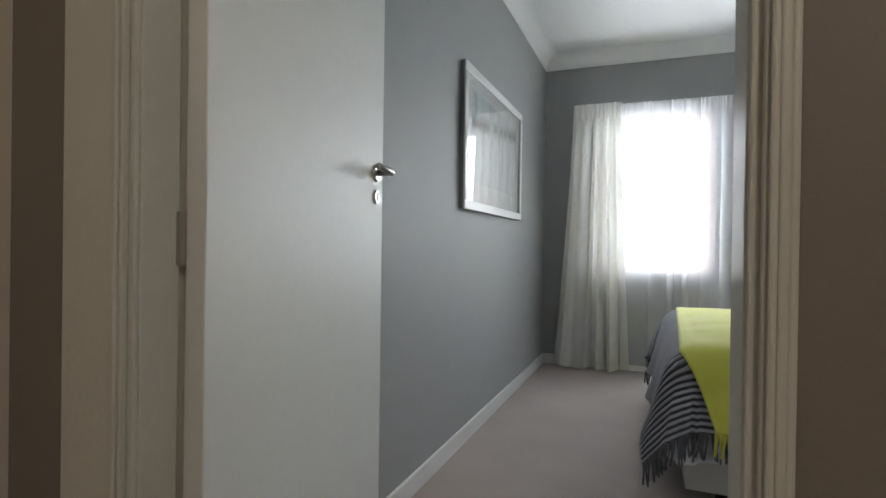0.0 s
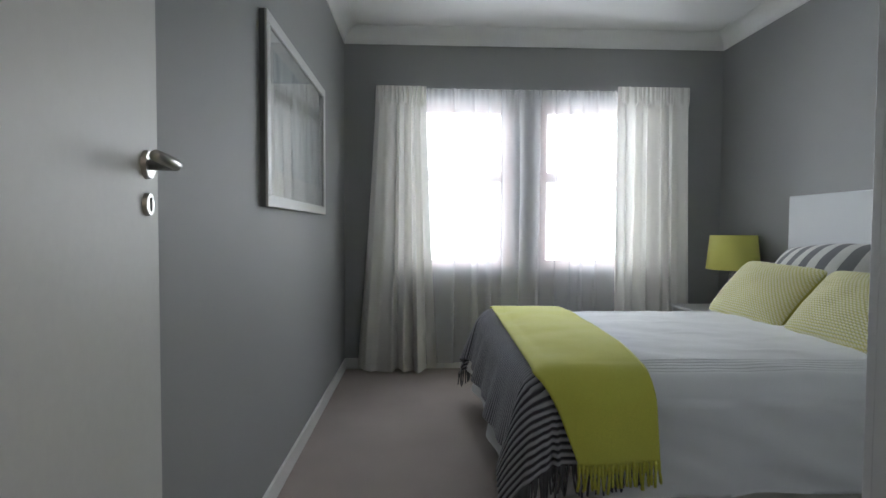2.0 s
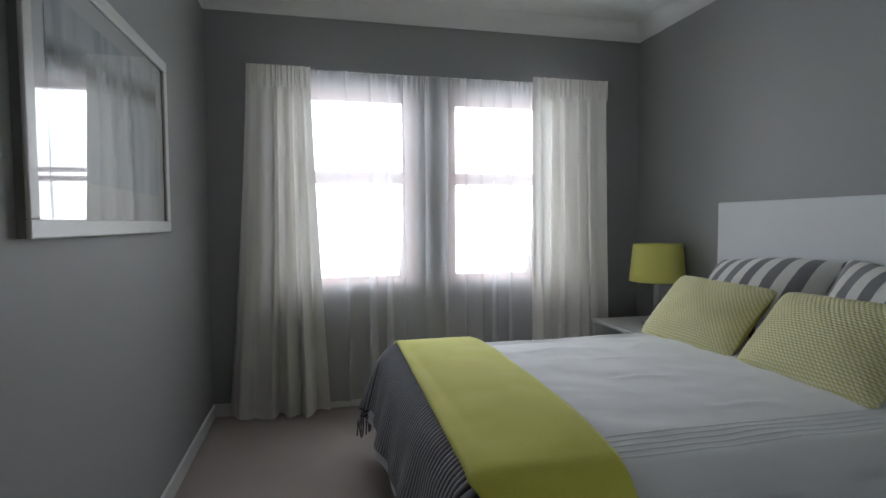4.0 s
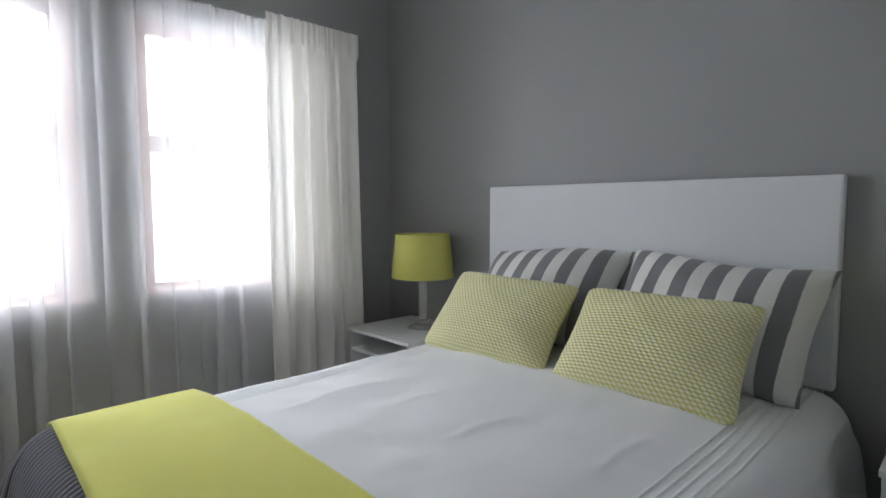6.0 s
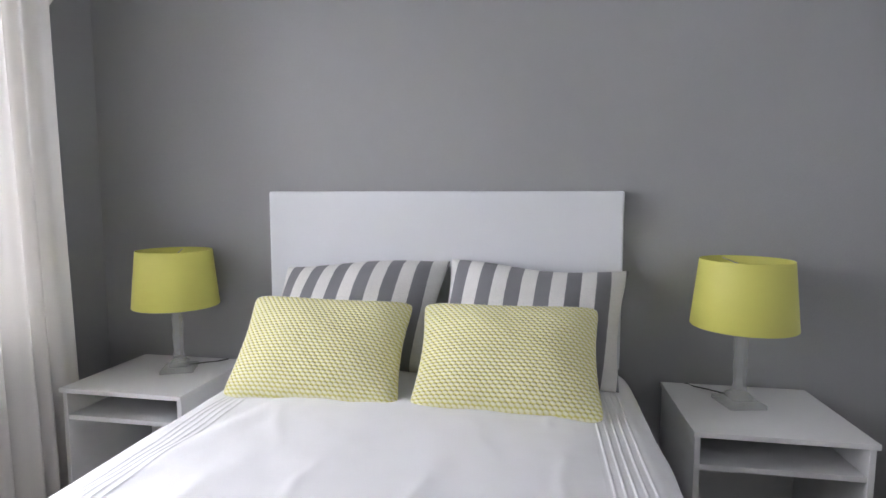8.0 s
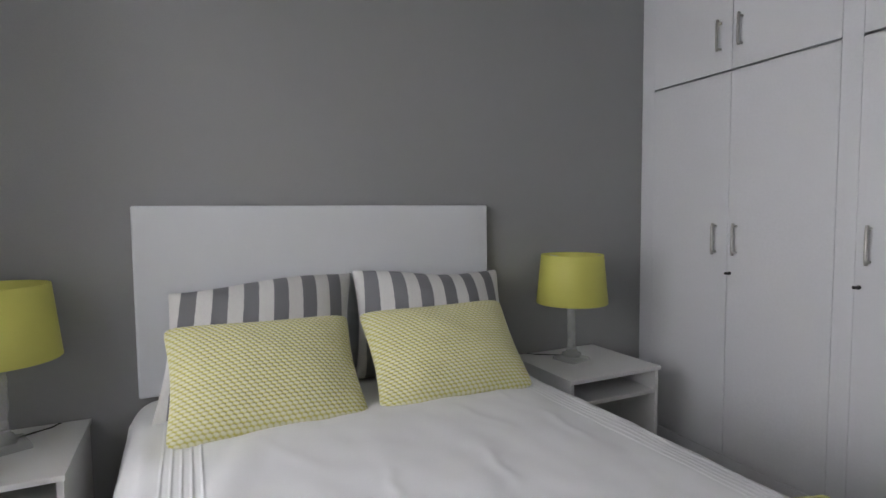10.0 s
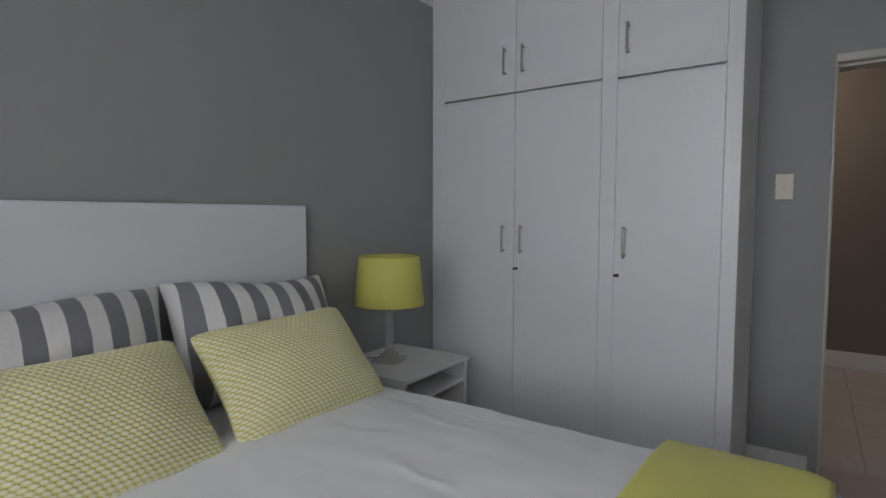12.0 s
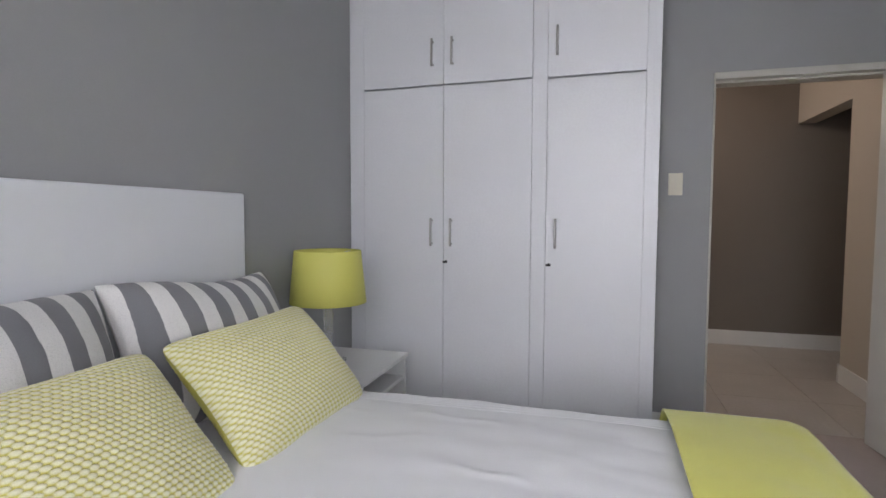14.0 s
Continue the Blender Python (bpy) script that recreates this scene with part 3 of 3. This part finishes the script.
def drape(u, v, r, off, flare, fold, freq, phase, most=9.0):
    """Where a cloth laid over the foot end of the bed comes to lie: u along the bed, v across."""
    xf, ys, yn = BX0 + r, BY0 + r, BY1 - r
    du = max(0.0, xf - u)
    dv = max(0.0, ys - v, v - yn)
    sy = -1.0 if v < ys else 1.0
    d = math.hypot(du, dv)
    k = min(1.0, most / d) if d > 0 else 1.0
    bx, by = max(u, xf), min(max(v, ys), yn)
    mid = (2 * by - ys - yn) / (yn - ys)
    end = min(1.0, max(0.0, (bx - xf) / 0.22))
    crown = 0.032 * (1 - mid ** 4) * end * (2 - end)
    if d < 1e-6:
        return Vector((bx, by, BT + off + crown)), 0.0
    dx, dy = -du / d, sy * dv / d
    d *= k
    rr = r + off
    if d < r * math.pi / 2:
        a = d / r
        out, down = rr * math.sin(a), rr * (1 - math.cos(a)) 
    else:
        out, down = rr, rr + (d - r * math.pi / 2)
    s = bx * abs(dy) + by * abs(dx) + 0.5 * math.atan2(du, dv)
    g = min(1.0, max(0.0, (down - 0.05) / 0.25))
    out += flare * down * (1 + 1.4 * abs(dx * dy)) + fold * g * (0.6 * math.sin(freq * s + phase) + 0.4 * math.sin(2.17 * freq * s + 2 * phase))
    return Vector((bx + dx * out, by + dy * out, max(0.012, BT + off - down))), down


def wrinkle(x, y, s, k):
    return s * (noise.noise(Vector((x * k, y * k * 1.6, 3.1))) + 0.5 * noise.noise(Vector((x * k * 2.3, y * k * 2.9, 7.7))))


# white cover with rows of pin tucks along both long sides
def tuck(v):
    for c in (BY0 + 0.125, BY1 - 0.150):
        if abs(v - c) < 0.068:
            q = (v - c) / 0.0245
            return math.exp(-((q - round(q)) * 0.0245 / 0.0036) ** 2)
    return 0.0


# slept-in creases: ends of each, its height and its half width
CREASES = ((1.74, 1.655, 1.96, 1.630, 0.0046, 0.016), (1.80, 1.935, 1.96, 1.910, 0.0034, 0.014), (1.86, 1.318, 2.14, 1.304, 0.0042, 0.018),
           (2.27, 1.350, 2.41, 1.322, 0.0034, 0.014), (2.02, 1.47, 2.30, 1.56, 0.0029, 0.022), (1.55, 2.12, 1.86, 2.16, 0.0029, 0.020), (2.02, 2.05, 2.33, 2.20, 0.0029, 0.022))


def crease(x, y):
    z = 0.0
    for x0, y0, x1, y1, high, wide in CREASES:
        dx, dy = x1 - x0, y1 - y0
        long = math.hypot(dx, dy)
        along = ((x - x0) * dx + (y - y0) * dy) / long / long
        off = ((y - y0) * dx - (x - x0) * dy) / long + 0.006 * math.sin(9 * along)
        z += high * math.exp(-(off / wide) ** 2) * math.exp(-(2.2 * (along - 0.5)) ** 4)
    return z


def cover_place(u, v):
    p, down = drape(u, v, 0.08, 0.006, 0.20, 0.024, 9.0, 0.7, 0.415)
    z = p.z
    if down < 0.08:
        z += wrinkle(u, v, 0.006, 4.5) + crease(u, v) + 0.0027 * tuck(v) * (1 if down < 0.03 else 0.4)
        z += 0.012 * max(0.0, noise.noise(Vector((u * 2.2 + v * 6.5, v * 1.2, 9.0))) - 0.25)
    else:
        q = wrinkle(u * 0.9 + p.z * 1.2, 0.3 * v + p.z, 0.020, 3.2)
        p.x += q * (1 if u < BX0 + 0.06 else 0)
        p.y += q * (0 if BY0 + 0.06 < v < BY1 - 0.06 else 1)
    return (p.x, p.y, max(z, 0.02))


cover = thing("bed_cover", ((BX0 + BX1) / 2, 1.78, BT), "white cotton bedspread with pin tucks hanging over the bed", "bedspread")
vs = steps(BY0 - 0.36, BY0 + 0.05, 34) + steps(BY0 + 0.054, BY0 + 0.198, 112) + steps(BY0 + 0.23, BY1 - 0.23, 130) + steps(BY1 - 0.225, BY1 - 0.085, 110) + steps(BY1 - 0.08, BY1 + 0.36, 34)
us = steps(BX0 - 0.33, BX0 + 0.08, 34) + steps(BX0 + 0.1, BX1, 150)
grid_object("spread", us, vs, cover_place, COVER, cover)


def hem(name, us, vs, nudge):
    def place(u, v):
        p = cover_place(u, v)
        return (p[0] + nudge[0], p[1] + nudge[1], p[2] - 0.001)
    grid_object(name, us, vs, place, COVER, cover, label="stitched hem")


hem("hem", steps(BX0 + 0.06, BX1, 60), steps(BY0 - 0.36, BY0 - 0.335, 1), (0, -0.003))
hem("hem", steps(BX0 + 0.06, BX1, 60), steps(BY1 + 0.335, BY1 + 0.36, 1), (0, 0.003))
hem("hem", steps(BX0 - 0.33, BX0 - 0.305, 1), steps(BY0 + 0.06, BY1 - 0.06, 60), (-0.003, 0))

# charcoal ribbed throw over the foot of the bed, fringed at its ends
PITCH = 0.0225


# 1 on the ridges, 0 in the grooves that are coloured as shaded
def rib_value(u, v):
    q = min(1.0, max(0.0, (0.5 + 0.5 * math.cos(2 * math.pi * v / PITCH) - 0.22) / 0.56))
    return q * q * (3 - 2 * q)


def rib_place(u, v):
    p, down = drape(u, v, 0.075, 0.021, 0.25, 0.022, 11.0, 2.1)
    h = 0.0050 * rib_value(u, v)
    if down < 0.06:
        p.z += 2.2 * h + wrinkle(u, v, 0.004, 5.0)
    else:
        p.x -= h if u < BX0 + 0.075 else 0
        p.y += 0 if BY0 + 0.075 < v < BY1 - 0.075 else (h if v > 1.7 else -h)
    return tuple(p)


throw = thing("ribbed_throw", (BX0, 1.78, BT), "charcoal ribbed knit throw draped over the foot of the bed", "throw")
SOUTH, NORTH = BY0 - 0.222, BY1 + 0.28
nrib = int((NORTH - SOUTH) / PITCH * 9)
grid_object("blanket", steps(BX0 - 0.25, 1.375, 56), steps(SOUTH, NORTH, nrib), rib_place, RIB, throw, "rib", rib_value)


def fringe(name, us, ends, at, length, radius, material, parent, seed, kind="stuff"):
    rnd = random.Random(seed)
    bm = bmesh.new()
    for v, sy in ends:
        for u in us:
            p = Vector(at(u + rnd.uniform(-0.004, 0.004), v))
            n = length * rnd.uniform(0.85, 1.12)
            pts, rad = [], []
            ax, ay = rnd.uniform(-0.012, 0.012), sy * rnd.uniform(-0.004, 0.012)
            for k in range(5):
                q = k / 4
                pts.append((p.x + ax * q * q, p.y + ay * q + 0.003 * math.sin(5 * q + u * 90), max(0.006, p.z + 0.006 - n * q)))
                rad.append(radius * (1 - 0.35 * q) * (1.0 + 0.2 * math.sin(9 * q)))
            tube(bm, pts, rad, 5)
    ob = part(name, bm, material, parent, smooth=True)
    ob["kind"] = kind
    return ob


fringe("fringe", steps(BX0 - 0.24, 1.372, 60), ((SOUTH, -1), (NORTH, 1)), rib_place, 0.095, 0.005, GREY_YARN, throw, 4)

# lime yellow throw laid across
YS, YNN = BY0 - 0.210, BY1 + 0.22


def yellow_u(u, v):
    """The throw lies a little askew."""
    lift = max(0.0, (BY0 + 0.05 - v)) * 0.36 * (1 - u)
    return 1.03 + 0.366 * u + 0.025 * (v - 1.03) / 1.5 + lift


def yellow_place(u, v):
    uu = yellow_u(u, v)
    p, down = drape(uu, v, 0.075, 0.038, 0.275, 0.018, 11.0, 2.1)
    if down < 0.07:
        p.z += wrinkle(uu, v, 0.0035, 4.0)
    return (p.x, p.y, p.z)


yellow = thing("yellow_throw", (1.2, 1.78, BT), "lime yellow woollen throw with fringed ends across the bed", "throw")
ob = grid_object("blanket", steps(0, 1, 40), steps(YS, YNN, 170), yellow_place, YELLOW, yellow)
sol = ob.modifiers.new("thickness", "SOLIDIFY")
sol.thickness, sol.offset = 0.006, 1.0
fringe("fringe", steps(0.01, 0.99, 22), ((YS, -1), (YNN, 1)), yellow_place, 0.088, 0.0068, YELLOW, yellow, 9)


# ---- pillows and cushions ----
def cushion_mesh(name, w, h, t, nu, nv, material, attribute, value, relief=0.0, pinch=0.05, seed=1, shear=0.0):
    """Two bulging faces sewn together along one outline with drawn-in edges."""
    co, vals, faces = [], [], []
    for side in (1, -1):
        base = len(co)
        for i in range(nu + 1):
            for j in range(nv + 1):
                s, q = -1 + 2 * i / nu, -1 + 2 * j / nv
                soft = (0.055 if relief else 0.012) * (abs(s) * abs(q)) ** 8
                x = s * w / 2 * (1 - pinch * (1 - q * q) - soft)
                y = q * h / 2 * (1 - pinch * (1 - s * s) - soft * w / h)
                e = max(0.0, (1 - abs(s) ** 2.5) * (1 - abs(q) ** 2.5)) ** (0.62 if relief else 0.55)
                val = value(x, y)
                z = side * (t / 2 * e * (1.0 if relief or side > 0 else 0.55) + 0.004 * min(1, e * 4)) + wrinkle(x + seed, y, 0.006, 7.0) * e
                z += side * relief * val * min(1.0, e * 5)
                co.append((x + shear * y, y + (0.0 if relief else 0.010 * math.sin(3.1 * s + seed)), z))
                vals.append(val if attribute == "stripe" else (val if side > 0 else 0.0))
        for i in range(nu):
            for j in range(nv):
                a = base + i * (nv + 1) + j
                f = (a, a + nv + 1, a + nv + 2, a + 1)
                faces.append(f if side > 0 else f[::-1])
    me = bpy.data.meshes.new(name)
    me.from_pydata(co, [], faces)
    at = me.attributes.new(attribute, "FLOAT", "POINT")
    at.data.foreach_set("value", vals)
    me.materials.append(material)
    me.polygons.foreach_set("use_smooth", [True] * len(faces))
    return me


def leaning(y, x_low, x_high, z_low, z_high, turn=0.0, tilt=0.0):
    """Pose of a cushion whose width lies along y and whose height leans from (x_low, z_low) to (x_high, z_high)."""
    up = Vector((x_high - x_low, 0, z_high - z_low)).normalized()
    across = Vector((0, -1, 0))
    out = across.cross(up)
    m = Matrix((across, up, out)).transposed().to_4x4()
    return Matrix.Translation(((x_low + x_high) / 2, y, (z_low + z_high) / 2)) @ Matrix.Rotation(radians(turn), 4, "Z") @ m @ Matrix.Rotation(radians(tilt), 4, "Z")


def stripe_value(phase):
    return lambda x, y: 1.0 if ((x - phase) / 0.107 + 0.25) % 1.0 > 0.5 else 0.0


for y, turn, tilt, seed, shear, phase in ((2.105, 2.0, 3.0, 1, 0.20, 0.045), (1.405, -2.0, -2.5, 4, 0.06, 0.040)):
    pillow_me = cushion_mesh("striped_cover", 0.70, 0.465, 0.28, 420, 44, STRIPE, "stripe", stripe_value(phase), 0.0, 0.075, seed, shear)
    ob = tagged(new("striped_pillow", pillow_me), "grey and white striped pillow leaning on the headboard", "pillow", "striped pillows")
    ob.matrix_basis = leaning(y, 2.690, 2.886, 0.620, 1.006, turn, tilt)


def knit_value(x, y):
    """Plump stitches in rows, each row set half a stitch along."""
    row = y / 0.0112
    k = math.floor(row)
    fy = row - k - 0.5
    col = x / 0.0190 + 0.5 * (k % 2) + 0.28 * fy
    fx = col - math.floor(col) - 0.5
    return math.sqrt(max(0.0, 1.0 - (fx / 0.52) ** 2 - (fy / 0.54) ** 2))


knit_me = cushion_mesh("knitted_cover", 0.628, 0.415, 0.185, 320, 300, KNIT, "knit", knit_value, 0.0038, 0.080, 5)
for y, turn, tilt in ((2.125, 3.0, -1.5), (1.475, -2.0, 1.0)):
    ob = tagged(new("knitted_cushion", knit_me), "pale yellow chunky knitted cushion on the bed", "cushion", "knitted cushions")
    ob.matrix_basis = leaning(y, 2.388, 2.628, 0.620, 0.892, turn, tilt)


# ---- bedside tables and lamps ----
def nightstand():
    w, d, h = 0.53, 0.478, 0.548
    ns = thing("bedside_table", (0, 0, 0), "white melamine bedside table with an open shelf", "bedside table", "bedside tables")
    part("top", one_box(-d / 2, d / 2, -w / 2, w / 2, h - 0.018, h, 0.002), STAND, ns)
    for y in (-w / 2 + 0.006, w / 2 - 0.024):
        part("side_panel", one_box(-d / 2 + 0.012, d / 2, y, y + 0.018, 0.0, h - 0.0185, 0.0015), STAND, ns)
    part("shelf", one_box(-d / 2 + 0.016, d / 2 - 0.014, -w / 2 + 0.0245, w / 2 - 0.0245, h - 0.130, h - 0.112, 0.0015), STAND, ns)
    part("back_panel", one_box(d / 2 - 0.013, d / 2 - 0.003, -w / 2 + 0.0245, w / 2 - 0.0245, 0.05, h - 0.019), STAND, ns)
    part("bottom_panel", one_box(-d / 2 + 0.02, d / 2 - 0.014, -w / 2 + 0.0245, w / 2 - 0.0245, 0.05, 0.068, 0.0015), STAND, ns)
    return ns


ns_a = nightstand()
ns_a.matrix_basis = pose(2.746, 0.614, 0.0)
ns_b = copy_thing(ns_a, pose(2.746, 2.955, -0.008))
tagged(ns_b, "white melamine bedside table between the bed and the curtain")


def lathe(bm, profile, segments=40, sx=1.0, sy=1.0):
    rings = [[bm.verts.new((r * sx * math.cos(2 * math.pi * k / segments), r * sy * math.sin(2 * math.pi * k / segments), z)) for k in range(segments)] for r, z in profile]
    for r0, r1 in zip(rings, rings[1:]):
        for k in range(segments):
            bm.faces.new((r0[k], r0[(k + 1) % segments], r1[(k + 1) % segments], r1[k]))
    return rings


def lamp():
    l = thing("table_lamp", (0, 0, 0), "bedside lamp with a lime yellow shade on a clear column", "table lamp", "bedside lamps")
    bm = bmesh.new()
    lathe(bm, [(0.171, 0.285), (0.173, 0.287), (0.150, 0.522), (0.149, 0.524), (0.1475, 0.522), (0.1695, 0.288), (0.171, 0.285)], 56)
    part("shade", bm, SHADE, l, smooth=True)
    bm = bmesh.new()
    for k in range(3):
        a = k * 2 * math.pi / 3
        tube(bm, [(0.012 * math.cos(a), 0.012 * math.sin(a), 0.50), (0.147 * math.cos(a), 0.147 * math.sin(a), 0.515)], 0.0018, 6)
    part("spider", bm, STEEL, l, "thin steel shade carrier")
    bm = bmesh.new()
    lathe(bm, [(0.014, 0.29), (0.014, 0.35), (0.019, 0.352), (0.019, 0.40), (0.0, 0.402)], 20)
    part("lamp_holder", bm, STEEL, l, "steel lamp holder")
    part("base_plate", one_box(-0.066, 0.066, -0.066, 0.066, 0.0, 0.016, 0.003), CRYSTAL, l)
    part("plinth", one_box(-0.036, 0.036, -0.036, 0.036, 0.0172, 0.042, 0.008), CRYSTAL, l)
    # hexagonal clear column with swelling facets
    bm = bmesh.new()
    prof = [(0.034, 0.0425), (0.026, 0.056), (0.021, 0.075), (0.020, 0.11), (0.026, 0.145), (0.020, 0.18), (0.026, 0.215), (0.022, 0.25), (0.020, 0.288)]
    rings = lathe(bm, prof, 6)
    bm.faces.new(rings[0][::-1])
    bm.faces.new(rings[-1])
    part("column", bm, CRYSTAL, l)
    return l


lamp_a = lamp()
lamp_a.matrix_basis = pose(2.785, 0.655, 0.5482, 0, 0, 12)
copy_thing(lamp_a, pose(2.80, 2.904, 0.5402, 0, 0, 24))
for y, s, dz in ((0.655, 1, 0.005), (2.912, -1, -0.005)):
    cable = thing("lamp_cable", (2.9, y, 0.55), "thin black lamp flex lying on the bedside table", "cable")
    bm = tube(bmesh.new(), [(x, y + s * q, z + dz) for x, q, z in ((2.862, 0.0, 0.5485), (2.88, 0.03, 0.5485), (2.905, 0.07, 0.5500), (2.935, 0.11, 0.5485), (2.968, 0.13, 0.5485), (2.981, 0.135, 0.54), (2.984, 0.135, 0.30))], 0.0028, 8)
    part("flex", bm, DARK, cable, smooth=True)

# ---- passage floor tiles ----
slab = structure("floor_passage", one_box(-2.2, HXE, HYS, YDH, -0.12, -0.004), GROUT, "large beige floor tiles with thin grey joints in the passage", "tiled floor")
bm = one_box(-0.298, 0.298, -0.298, 0.298, -0.008, 0.0, 0.0015, segments=1)
tile_me = mesh_from(bm, "tile", TILE)
ix = 0
for i in range(8):
    for j in range(4):
        x, y = -1.9 + 0.6 * i, YDH - 0.3 - 0.6 * j
        if y - 0.3 < HYS - 0.2 or x + 0.3 > HXE + 0.05:
            continue
        t = new("tile", tile_me)
        t.matrix_basis = pose(x, y, 0.0)
        t.parent = slab
